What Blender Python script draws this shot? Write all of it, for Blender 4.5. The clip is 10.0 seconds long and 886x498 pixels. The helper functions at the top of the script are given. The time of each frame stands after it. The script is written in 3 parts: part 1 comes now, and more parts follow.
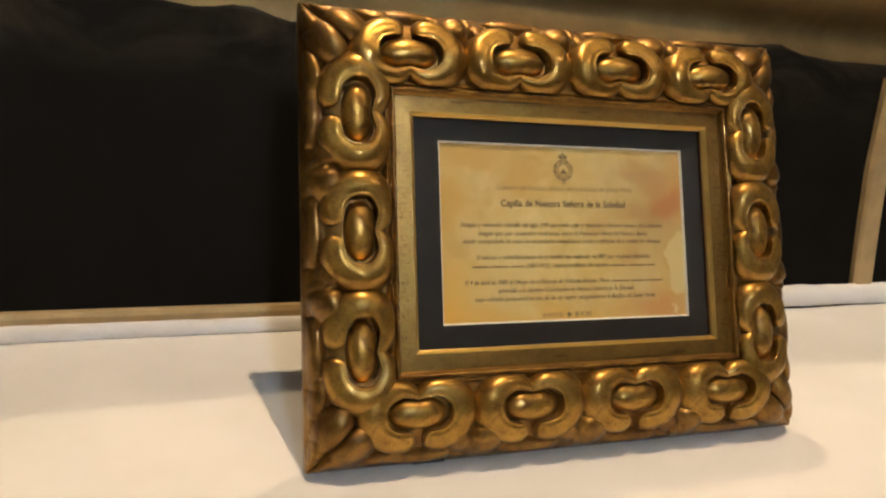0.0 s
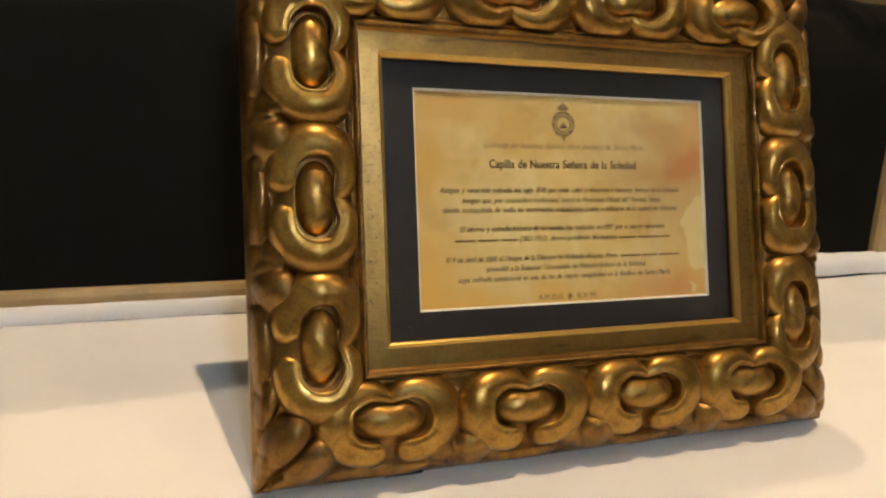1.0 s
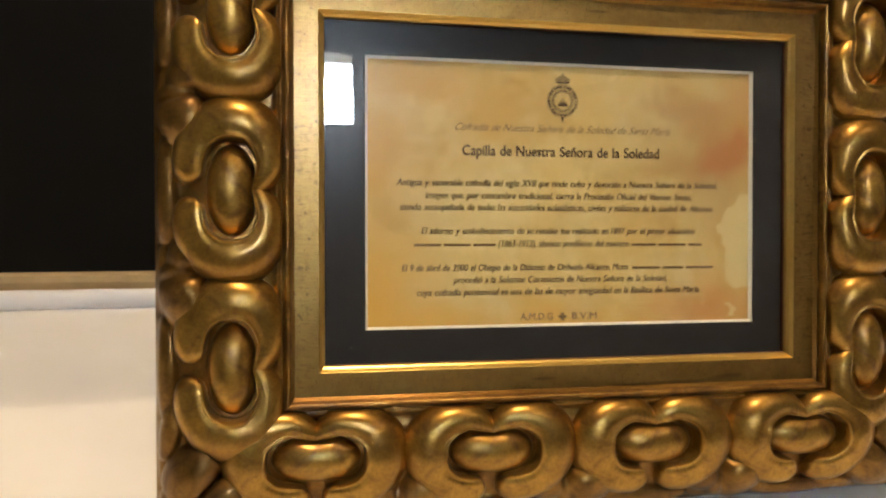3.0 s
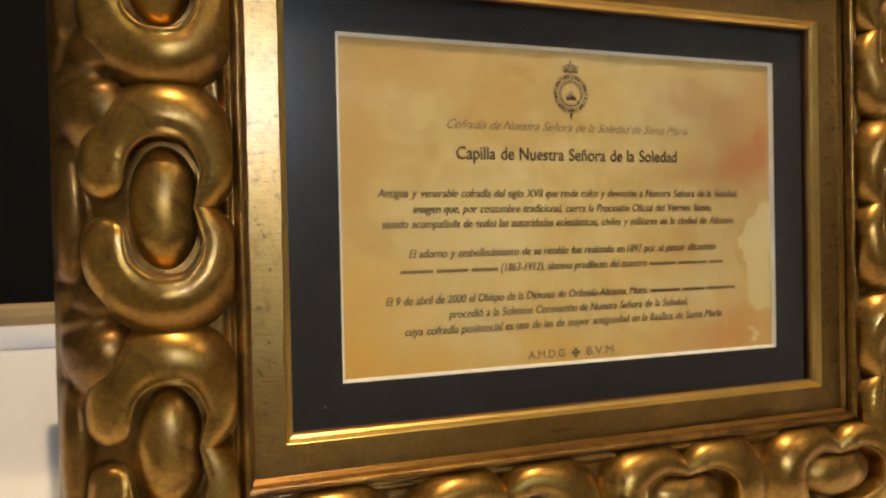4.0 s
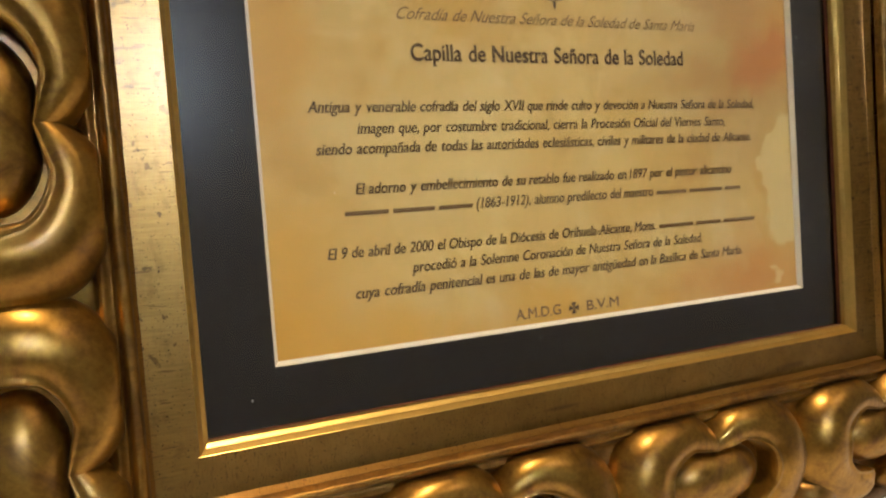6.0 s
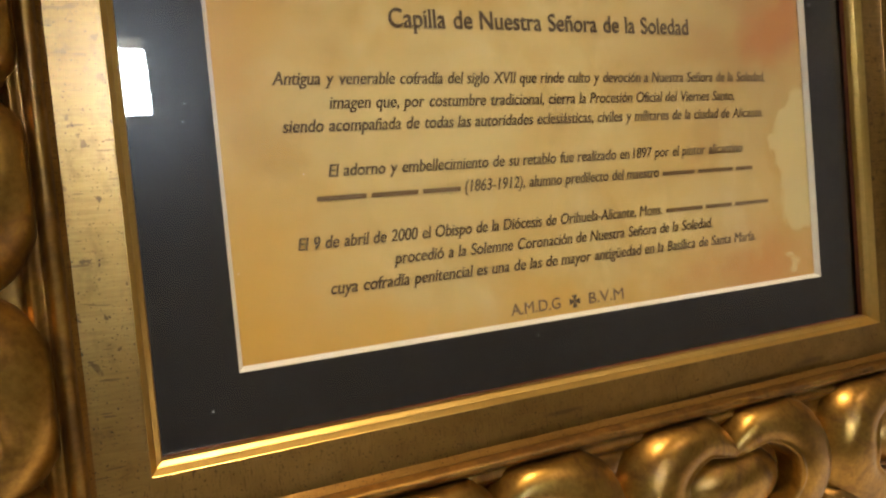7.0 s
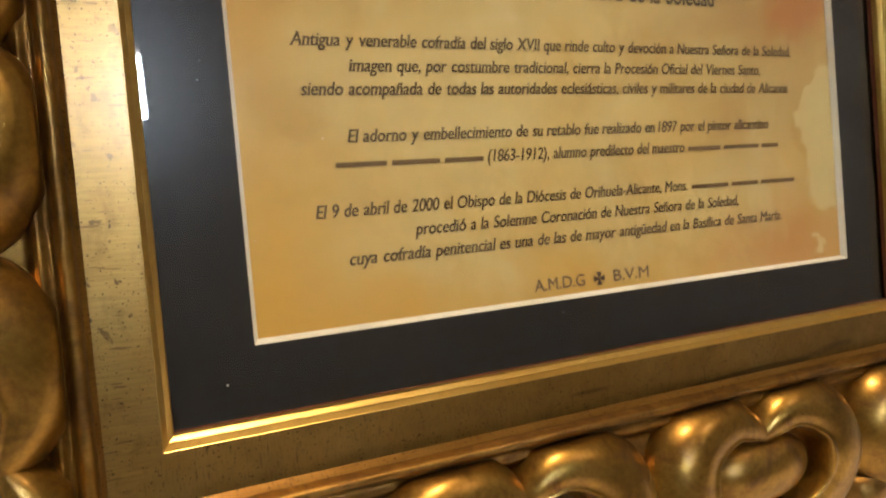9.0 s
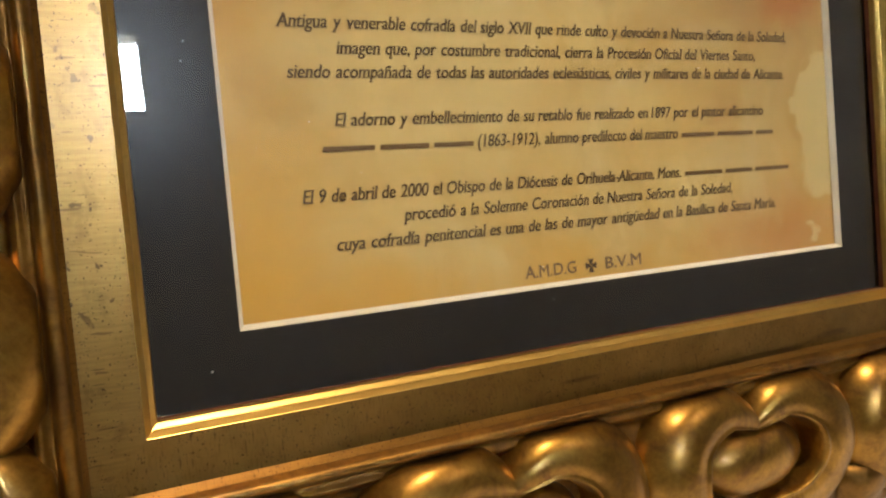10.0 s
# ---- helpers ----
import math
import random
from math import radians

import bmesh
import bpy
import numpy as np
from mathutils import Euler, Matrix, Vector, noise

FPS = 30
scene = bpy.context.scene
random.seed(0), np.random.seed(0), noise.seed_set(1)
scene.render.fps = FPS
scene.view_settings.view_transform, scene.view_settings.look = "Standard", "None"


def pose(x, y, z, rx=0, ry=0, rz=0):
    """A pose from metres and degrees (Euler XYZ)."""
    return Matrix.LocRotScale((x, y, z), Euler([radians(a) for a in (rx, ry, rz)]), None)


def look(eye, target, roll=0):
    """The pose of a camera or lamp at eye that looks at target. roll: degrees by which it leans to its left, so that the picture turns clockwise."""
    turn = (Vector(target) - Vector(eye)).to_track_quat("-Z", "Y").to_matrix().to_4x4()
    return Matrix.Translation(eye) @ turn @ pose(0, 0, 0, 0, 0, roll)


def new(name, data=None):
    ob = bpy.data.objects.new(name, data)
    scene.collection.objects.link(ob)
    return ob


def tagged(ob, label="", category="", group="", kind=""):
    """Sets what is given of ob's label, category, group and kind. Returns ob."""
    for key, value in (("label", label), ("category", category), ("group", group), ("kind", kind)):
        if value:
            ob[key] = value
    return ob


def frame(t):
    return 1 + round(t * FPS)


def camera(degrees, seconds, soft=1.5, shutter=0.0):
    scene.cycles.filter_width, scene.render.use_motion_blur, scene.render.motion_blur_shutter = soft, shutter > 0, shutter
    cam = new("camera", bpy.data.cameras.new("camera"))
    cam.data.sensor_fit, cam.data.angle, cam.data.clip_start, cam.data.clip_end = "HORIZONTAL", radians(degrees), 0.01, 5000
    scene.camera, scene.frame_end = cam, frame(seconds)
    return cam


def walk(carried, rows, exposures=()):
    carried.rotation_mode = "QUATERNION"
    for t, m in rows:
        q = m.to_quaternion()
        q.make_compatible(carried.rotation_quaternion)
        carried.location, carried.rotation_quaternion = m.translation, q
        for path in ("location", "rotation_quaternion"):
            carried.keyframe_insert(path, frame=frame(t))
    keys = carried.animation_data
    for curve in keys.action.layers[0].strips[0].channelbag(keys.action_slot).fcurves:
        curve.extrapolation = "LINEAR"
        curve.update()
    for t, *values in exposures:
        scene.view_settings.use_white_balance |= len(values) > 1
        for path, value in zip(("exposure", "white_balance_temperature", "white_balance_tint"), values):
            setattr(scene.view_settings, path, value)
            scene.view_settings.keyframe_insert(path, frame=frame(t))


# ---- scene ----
import collections

cam = camera(63.35, 10.0, 2.3)
PATH = [
    (0, (-0.26409, -0.49651, 0.01855), (0.3521, 1.4009, 0.1601), -1.67),
    (0.5, (-0.24982, -0.45608, 0.0252), (0.3623, 1.4457, 0.1165), -1.82),
    (1, (-0.23032, -0.41378, 0.02916), (0.4182, 1.4778, 0.0677), -2.08),
    (1.5, (-0.18231, -0.39253, 0.03019), (0.3809, 1.5264, 0.0552), -1.44),
    (2, (-0.15831, -0.3677, 0.03222), (0.2693, 1.586, 0.0253), -0.17),
    (2.5, (-0.13832, -0.36484, 0.03912), (0.2149, 1.6033, -0.0012), -0.04),
    (2.7, (-0.12331, -0.36878, 0.04314), (0.1855, 1.6069, 0.0101), -0.03),
    (3.8, (-0.15527, -0.28383, 0.05508), (0.4467, 1.6234, 0.0369), -0.75),
    (4, (-0.15563, -0.27595, 0.055), (0.4848, 1.6185, 0.0271), -1.18),
    (4.5, (-0.15578, -0.25806, 0.05412), (0.563, 1.6074, -0.0037), -2.06),
    (5, (-0.15336, -0.24052, 0.04958), (0.6011, 1.6104, -0.021), -3.06),
    (5.5, (-0.14696, -0.2216, 0.04724), (0.6236, 1.6219, -0.041), -3.64),
    (6, (-0.13907, -0.20669, 0.04051), (0.6536, 1.6266, -0.0621), -4.11),
    (7.5, (-0.12668, -0.18043, 0.03288), (0.6876, 1.6443, -0.0525), -5.25),
    (8, (-0.12937, -0.17819, 0.02949), (0.6883, 1.6453, -0.0504), -5.15),
    (8.5, (-0.12945, -0.17894, 0.02844), (0.691, 1.6433, -0.0513), -5.02),
    (9, (-0.13251, -0.17553, 0.02565), (0.6932, 1.6444, -0.0518), -4.90),
    (9.5, (-0.13102, -0.17364, 0.02366), (0.6955, 1.6456, -0.0607), -4.79),
    (10, (-0.12959, -0.17432, 0.02357), (0.6994, 1.6431, -0.0745), -4.82),
]

# The picture leans back on the table: its own axes are x across, y into the picture, z up its face.
LEAN_BACK = 23.0
TABLE = 0.90
STAND = pose(0, 0, TABLE + 0.093, -LEAN_BACK, 0, 0)
walk(cam, [(t, STAND @ look(eye, target, roll)) for t, eye, target, roll in PATH])

# ---- world and light ----
world = bpy.data.worlds.new("world")
scene.world = world
world.use_nodes = True
world.node_tree.nodes["Background"].inputs[0].default_value = (0.45, 0.55, 0.75, 1)
world.node_tree.nodes["Background"].inputs[1].default_value = 0.3
scene.view_settings.exposure = 0.0


def lamp(name, kind, m, power, colour, **sizes):
    data = bpy.data.lights.new(name, kind)
    data.energy, data.color = power, colour
    for key, value in sizes.items():
        if key == "radius":
            data.shadow_soft_size = value
        elif key == "spot":
            data.spot_size, data.spot_blend = radians(value), 0.6
    ob = new(name, data)
    ob.matrix_world = m
    return ob


WARM = (1.0, 0.745, 0.455)
SPOT_A = Vector((0.03, -0.07, TABLE + 2.75))
SPOT_B = Vector((0.10, 1.25, TABLE + 2.65))
SPOT_C = Vector((1.55, -1.25, TABLE + 3.0))
lamp("spot_lamp", "SPOT", look(SPOT_A, (0.0, 0.05, TABLE)), 186, WARM, radius=0.022, spot=70)
lamp("spot_lamp", "SPOT", look(SPOT_B, (0.0, 0.0, TABLE)), 108, WARM, radius=0.026, spot=70)
lamp("spot_lamp", "SPOT", look(SPOT_C, (0.0, 0.0, TABLE + 0.1)), 40, WARM, radius=0.09, spot=60)

# ---- materials ----


def material(name):
    m = bpy.data.materials.new(name)
    m.use_nodes = True
    nt = m.node_tree
    bsdf = nt.nodes["Principled BSDF"]
    return m, nt, bsdf


def node(nt, kind, **inputs):
    n = nt.nodes.new(kind)
    for key, value in inputs.items():
        n.inputs[key.replace("_", " ")].default_value = value
    return n


def ramp(nt, source, stops):
    n = nt.nodes.new("ShaderNodeValToRGB")
    while len(n.color_ramp.elements) < len(stops):
        n.color_ramp.elements.new(0.5)
    for e, (p, c) in zip(n.color_ramp.elements, stops):
        e.position, e.color = p, (*c, 1) if len(c) == 3 else c
    nt.links.new(source, n.inputs[0])
    return n.outputs[0]


def grey(v):
    return (v, v, v)


def noise_of(nt, coords, scale, detail=4, rough=0.55, distortion=0.0, stretch=None):
    if stretch:
        mp = nt.nodes.new("ShaderNodeMapping")
        mp.inputs["Scale"].default_value = stretch
        nt.links.new(coords, mp.inputs[0])
        coords = mp.outputs[0]
    n = node(nt, "ShaderNodeTexNoise", Scale=scale, Detail=detail, Roughness=rough, Distortion=distortion)
    nt.links.new(coords, n.inputs["Vector"])
    return n.outputs["Fac"]


def mixed(nt, fac, a, b, mode="MIX"):
    n = nt.nodes.new("ShaderNodeMix")
    n.data_type, n.blend_type = "RGBA", mode
    for socket, value in ((n.inputs[0], fac), (n.inputs[6], a), (n.inputs[7], b)):
        if isinstance(value, bpy.types.NodeSocket):
            nt.links.new(value, socket)
        else:
            socket.default_value = value if isinstance(value, (int, float)) else (*value, 1)
    return n.outputs[2]


def maths(nt, op, a, b=None, c=None):
    n = nt.nodes.new("ShaderNodeMath")
    n.operation = op
    for socket, value in zip(n.inputs, (a, b, c)):
        if isinstance(value, bpy.types.NodeSocket):
            nt.links.new(value, socket)
        elif value is not None:
            socket.default_value = value
    return n.outputs[0]


def bump(nt, bsdf, height, strength, distance):
    n = node(nt, "ShaderNodeBump", Strength=strength, Distance=distance)
    nt.links.new(height, n.inputs["Height"])
    nt.links.new(n.outputs[0], bsdf.inputs["Normal"])


def gilded(name, light, mid, dark, rough, wear=0.5, relief=0.02, variety=1.0, coat=0.3):
    """Aged metal leaf: mottled gold, rubbed brown patches, fine pitting."""
    m, nt, bsdf = material(name)
    co = nt.nodes.new("ShaderNodeTexCoord").outputs["Object"]
    big = noise_of(nt, co, 38, 5, 0.6)
    fine = noise_of(nt, co, 420, 4, 0.6)
    tone = ramp(nt, big, [(0.36, mid), (0.62, light)])
    patch = ramp(nt, noise_of(nt, co, 62, 6, 0.66, 0.8), [(0.46 + 0.1 * (1 - wear), grey(0)), (0.68, grey(0.8))])
    col = mixed(nt, patch, tone, dark)
    mottle = ramp(nt, noise_of(nt, co, 170, 5, 0.7, 0.4), [(0.30, grey(0.72)), (0.50, grey(0.96)), (0.72, grey(1.12))])
    speck = ramp(nt, noise_of(nt, co, 620, 3, 0.6), [(0.30, grey(0.78)), (0.62, grey(1.06))])
    col = mixed(nt, variety, col, mixed(nt, 1.0, mottle, speck, "MULTIPLY"), "MULTIPLY")
    r = ramp(nt, fine, [(0.3, grey(rough - 0.015)), (0.7, grey(rough + 0.03))])
    nt.links.new(col, bsdf.inputs["Base Color"])
    nt.links.new(maths(nt, "MULTIPLY_ADD", patch, 0.14, r), bsdf.inputs["Roughness"])
    bsdf.inputs["Metallic"].default_value = 0.90
    bsdf.inputs["Coat Weight"].default_value = coat
    bsdf.inputs["Coat Roughness"].default_value = 0.20
    bump(nt, bsdf, maths(nt, "ADD", maths(nt, "MULTIPLY", fine, 0.4), maths(nt, "MULTIPLY", noise_of(nt, co, 140, 3), 1.0)), relief, 0.0012)
    return m


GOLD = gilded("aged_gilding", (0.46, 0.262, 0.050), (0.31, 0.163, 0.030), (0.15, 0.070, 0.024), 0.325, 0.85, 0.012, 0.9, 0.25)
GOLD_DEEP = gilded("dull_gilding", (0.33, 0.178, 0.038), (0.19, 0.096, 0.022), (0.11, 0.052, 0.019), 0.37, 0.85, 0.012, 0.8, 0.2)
LIP = gilded("bright_gold_lip", (0.74, 0.50, 0.15), (0.66, 0.43, 0.12), (0.5, 0.33, 0.09), 0.30, -0.85, 0.0, 0.25, 0.0)


def leafed(name, across):
    """Flat gold leaf on the slip: fine hairline cracks across its length, a few along it, dark pits, soft rubbing."""
    m, nt, bsdf = material(name)
    co = nt.nodes.new("ShaderNodeTexCoord").outputs["Object"]
    tone = ramp(nt, noise_of(nt, co, 30, 6, 0.65), [(0.3, (0.31, 0.167, 0.034)), (0.5, (0.37, 0.206, 0.046)), (0.7, (0.43, 0.252, 0.064))])
    brush = ramp(nt, noise_of(nt, co, 1, 3, 0.6, 0.0, (90, 100, 1500) if across else (1500, 100, 90)), [(0.3, grey(0.78)), (0.7, grey(1.05))])
    weft = ramp(nt, noise_of(nt, co, 1, 3, 0.65, 0.2, (2400, 200, 120) if across else (120, 200, 2400)), [(0.34, grey(0.80)), (0.46, grey(1.0))])
    col = mixed(nt, 1.0, mixed(nt, 1.0, tone, brush, "MULTIPLY"), weft, "MULTIPLY")
    hair = ramp(nt, noise_of(nt, co, 1, 2, 0.5, 0.2, (3000, 300, 260) if across else (260, 300, 3000)), [(0.315, grey(1)), (0.34, grey(0))])
    where = ramp(nt, noise_of(nt, co, 60, 3), [(0.40, grey(0.25)), (0.58, grey(0.85))])
    col = mixed(nt, maths(nt, "MULTIPLY", hair, where), col, (0.10, 0.055, 0.018))
    along = ramp(nt, noise_of(nt, co, 1, 2, 0.5, 0.0, (9, 100, 800) if across else (800, 100, 9)), [(0.315, grey(0.7)), (0.33, grey(0))])
    col = mixed(nt, along, col, (0.14, 0.075, 0.022))
    pits = ramp(nt, noise_of(nt, co, 1900, 1, 0.4), [(0.695, grey(0)), (0.72, grey(0.95))])
    col = mixed(nt, pits, col, (0.04, 0.022, 0.009))
    nt.links.new(col, bsdf.inputs["Base Color"])
    rough = ramp(nt, noise_of(nt, co, 75, 4), [(0.3, grey(0.325)), (0.7, grey(0.365))])
    nt.links.new(rough, bsdf.inputs["Roughness"])
    bsdf.inputs["Metallic"].default_value = 0.92
    bsdf.inputs["Coat Weight"].default_value = 0.50
    bsdf.inputs["Coat IOR"].default_value = 1.6
    bsdf.inputs["Coat Roughness"].default_value = 0.24
    bump(nt, bsdf, brush, 0.03, 0.001)
    return m


SLIP_H, SLIP_V = leafed("leafed_slip_across", True), leafed("leafed_slip_upright", False)


def cotton():
    m, nt, bsdf = material("white_cotton")
    co = nt.nodes.new("ShaderNodeTexCoord").outputs["Object"]
    broad = noise_of(nt, co, 7, 4)
    col = ramp(nt, broad, [(0.3, (0.74, 0.72, 0.69)), (0.7, (0.82, 0.80, 0.78))])
    nt.links.new(col, bsdf.inputs["Base Color"])
    bsdf.inputs["Roughness"].default_value = 0.9
    weave = node(nt, "ShaderNodeTexWave", Scale=600, Distortion=2)
    nt.links.new(co, weave.inputs["Vector"])
    bump(nt, bsdf, maths(nt, "ADD", maths(nt, "MULTIPLY", weave.outputs["Fac"], 0.2), noise_of(nt, co, 60, 4)), 0.12, 0.002)
    return m


COTTON = cotton()


def plain(name, colour, rough, vary=0.25, scale=40, metal=0.0, relief=0.1, spec=0.5):
    m, nt, bsdf = material(name)
    co = nt.nodes.new("ShaderNodeTexCoord").outputs["Object"]
    n = noise_of(nt, co, scale, 5, 0.6)
    lo, hi = (tuple(c * f for c in colour) for f in (1 - vary, 1 + vary))
    nt.links.new(ramp(nt, n, [(0.3, lo), (0.7, hi)]), bsdf.inputs["Base Color"])
    fine = noise_of(nt, co, scale * 9, 3)
    nt.links.new(ramp(nt, fine, [(0.3, grey(max(0.02, rough - 0.06))), (0.7, grey(min(1, rough + 0.06)))]), bsdf.inputs["Roughness"])
    bsdf.inputs["Metallic"].default_value = metal
    bsdf.inputs["Specular IOR Level"].default_value = spec
    bump(nt, bsdf, fine, relief, 0.0015)
    return m


MAT_BLACK = plain("black_mount_card", (0.0225, 0.019, 0.0175), 0.85, 0.2, 300, 0, 0.02, 0.3)
MAT_CORE = plain("white_card_core", (0.88, 0.85, 0.78), 0.8, 0.05, 200)


def painted_board():
    """Black paint with worn, cloudy grey-brown brushwork along its upper edge."""
    m, nt, bsdf = material("black_painted_wood")
    co = nt.nodes.new("ShaderNodeTexCoord").outputs["Object"]
    sep = nt.nodes.new("ShaderNodeSeparateXYZ")
    nt.links.new(co, sep.inputs[0])
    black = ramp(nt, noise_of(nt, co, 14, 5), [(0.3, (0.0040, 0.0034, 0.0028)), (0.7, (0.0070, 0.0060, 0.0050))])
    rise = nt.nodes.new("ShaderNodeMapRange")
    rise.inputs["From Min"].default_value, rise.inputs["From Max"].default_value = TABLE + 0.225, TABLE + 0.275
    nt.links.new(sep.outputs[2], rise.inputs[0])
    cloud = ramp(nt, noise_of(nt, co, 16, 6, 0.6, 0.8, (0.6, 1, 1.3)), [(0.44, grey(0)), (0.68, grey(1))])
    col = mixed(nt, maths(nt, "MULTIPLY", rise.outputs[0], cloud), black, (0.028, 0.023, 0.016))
    nt.links.new(col, bsdf.inputs["Base Color"])
    bsdf.inputs["Roughness"].default_value = 0.65
    bsdf.inputs["Specular IOR Level"].default_value = 0.06
    bump(nt, bsdf, noise_of(nt, co, 120, 4), 0.1, 0.0015)
    return m


BLACK_BOARD = painted_board()
TRIM_GOLD = plain("matt_gold_paint", (0.46, 0.33, 0.16), 0.55, 0.15, 30, 0.3)
INK_BAR = plain("brown_ink_bar", (0.20, 0.125, 0.055), 0.7, 0.1, 300)
INK = plain("brown_black_ink", (0.105, 0.066, 0.034), 0.7, 0.1, 300)
INK_PALE = plain("pale_script_ink", (0.20, 0.125, 0.06), 0.7, 0.1, 300)
FOLIAGE = plain("dark_foliage", (0.05, 0.07, 0.03), 0.7)
RUBBER = plain("black_rubber", (0.012, 0.012, 0.012), 0.7)
BACKING = plain("brown_backing_board", (0.16, 0.10, 0.055), 0.85)
PLASTER = plain("cream_plaster", (0.60, 0.51, 0.38), 0.9, 0.12, 2.0)
STONE = plain("stone_floor", (0.26, 0.21, 0.16), 0.5, 0.2, 3.0)
ALTAR_GOLD = plain("dull_gilded_wood", (0.30, 0.19, 0.07), 0.5, 0.35, 9, 0.5)
BOLE = plain("red_brown_bole", (0.15, 0.045, 0.016), 0.45, 0.35, 90)
LAMP_METAL = plain("white_lamp_metal", (0.7, 0.7, 0.68), 0.4, 0.05)
IRON = plain("dark_iron", (0.03, 0.03, 0.03), 0.5)


def watercolour():
    """Parchment print: yellow wash with orange blooms at the margins and one pale torn-edged patch."""
    m, nt, bsdf = material("watercolour_print")
    co = nt.nodes.new("ShaderNodeTexCoord").outputs["Object"]
    wob = node(nt, "ShaderNodeTexNoise", Scale=34, Detail=6, Roughness=0.62)
    nt.links.new(co, wob.inputs["Vector"])
    off = nt.nodes.new("ShaderNodeVectorMath")
    off.operation = "MULTIPLY_ADD"
    nt.links.new(wob.outputs["Color"], off.inputs[0])
    off.inputs[1].default_value = (0.040, 0.0, 0.040)
    nt.links.new(co, off.inputs[2])
    warped = off.outputs[0]

    def bloom(x, z, rx, rz, soft):
        mp = nt.nodes.new("ShaderNodeMapping")
        mp.vector_type = "TEXTURE"
        mp.inputs["Location"].default_value = (x + 0.020, 0, z + 0.020)
        mp.inputs["Scale"].default_value = (rx, 1, rz)
        nt.links.new(warped, mp.inputs[0])
        ln = nt.nodes.new("ShaderNodeVectorMath")
        ln.operation = "LENGTH"
        nt.links.new(mp.outputs[0], ln.inputs[0])
        return ramp(nt, ln.outputs["Value"], [(1 - soft, grey(1)), (1.0, grey(0))])

    wash = ramp(nt, noise_of(nt, co, 24, 7, 0.62, 0.9), [(0.30, (0.60, 0.36, 0.10)), (0.42, (0.74, 0.50, 0.165)), (0.54, (0.79, 0.585, 0.235)), (0.68, (0.85, 0.68, 0.33))])
    wash = mixed(nt, ramp(nt, noise_of(nt, co, 11, 4, 0.5, 1.2), [(0.42, grey(0.0)), (0.66, grey(0.45))]), wash, (0.84, 0.65, 0.28))
    col = wash
    tide = ramp(nt, noise_of(nt, co, 19, 6, 0.6, 1.1), [(0.455, grey(0)), (0.49, grey(0.26)), (0.58, grey(0.07)), (0.72, grey(0))])
    col = mixed(nt, tide, col, (0.57, 0.37, 0.12))
    for x, z, rx, rz, soft, tint, amount in (
        (0.080, 0.085, 0.070, 0.075, 0.95, (0.52, 0.345, 0.14), 0.75),
        (-0.045, 0.055, 0.070, 0.050, 0.9, (0.86, 0.67, 0.29), 0.6),
        (-0.105, 0.010, 0.050, 0.055, 0.95, (0.80, 0.45, 0.07), 0.9),
        (-0.075, -0.004, 0.090, 0.020, 0.9, (0.78, 0.44, 0.07), 0.8),
        (-0.100, 0.085, 0.022, 0.040, 0.9, (0.76, 0.48, 0.12), 0.6),
        (-0.075, 0.128, 0.042, 0.019, 0.55, (0.68, 0.38, 0.08), 0.55),
        (-0.036, 0.106, 0.015, 0.016, 0.5, (0.68, 0.41, 0.10), 0.5),
        (-0.098, 0.088, 0.014, 0.026, 0.5, (0.68, 0.38, 0.08), 0.5),
        (-0.093, 0.058, 0.011, 0.013, 0.55, (0.56, 0.33, 0.08), 0.35),
        (0.060, 0.119, 0.024, 0.011, 0.6, (0.49, 0.27, 0.10), 0.5),
        (0.080, 0.108, 0.015, 0.013, 0.6, (0.50, 0.24, 0.08), 0.5),
        (0.070, 0.082, 0.030, 0.010, 0.6, (0.52, 0.29, 0.10), 0.4),
        (0.106, 0.120, 0.026, 0.040, 0.9, (0.62, 0.28, 0.06), 0.65),
        (0.092, 0.092, 0.022, 0.014, 0.6, (0.50, 0.13, 0.03), 0.6),
        (0.070, 0.112, 0.016, 0.013, 0.5, (0.55, 0.33, 0.12), 0.42),
        (0.080, 0.006, 0.050, 0.024, 0.9, (0.58, 0.22, 0.035), 0.75),
        (0.098, 0.034, 0.018, 0.040, 0.6, (0.62, 0.33, 0.07), 0.4),
        (0.0, -0.002, 0.060, 0.016, 0.9, (0.74, 0.43, 0.08), 0.7),
        (0.101, 0.043, 0.014, 0.027, 0.12, (0.78, 0.64, 0.30), 0.85),
        (0.094, 0.003, 0.004, 0.003, 0.5, (0.80, 0.64, 0.32), 0.8),
    ):
        n = maths(nt, "MULTIPLY", bloom(x, z, rx, rz, soft), amount)
        col = mixed(nt, n, col, tint)
    grain = ramp(nt, noise_of(nt, co, 900, 2), [(0.3, grey(0.93)), (0.7, grey(1.0))])
    col = mixed(nt, 1.0, col, grain, "MULTIPLY")
    nt.links.new(col, bsdf.inputs["Base Color"])
    bsdf.inputs["Roughness"].default_value = 0.75
    return m


PRINT = watercolour()


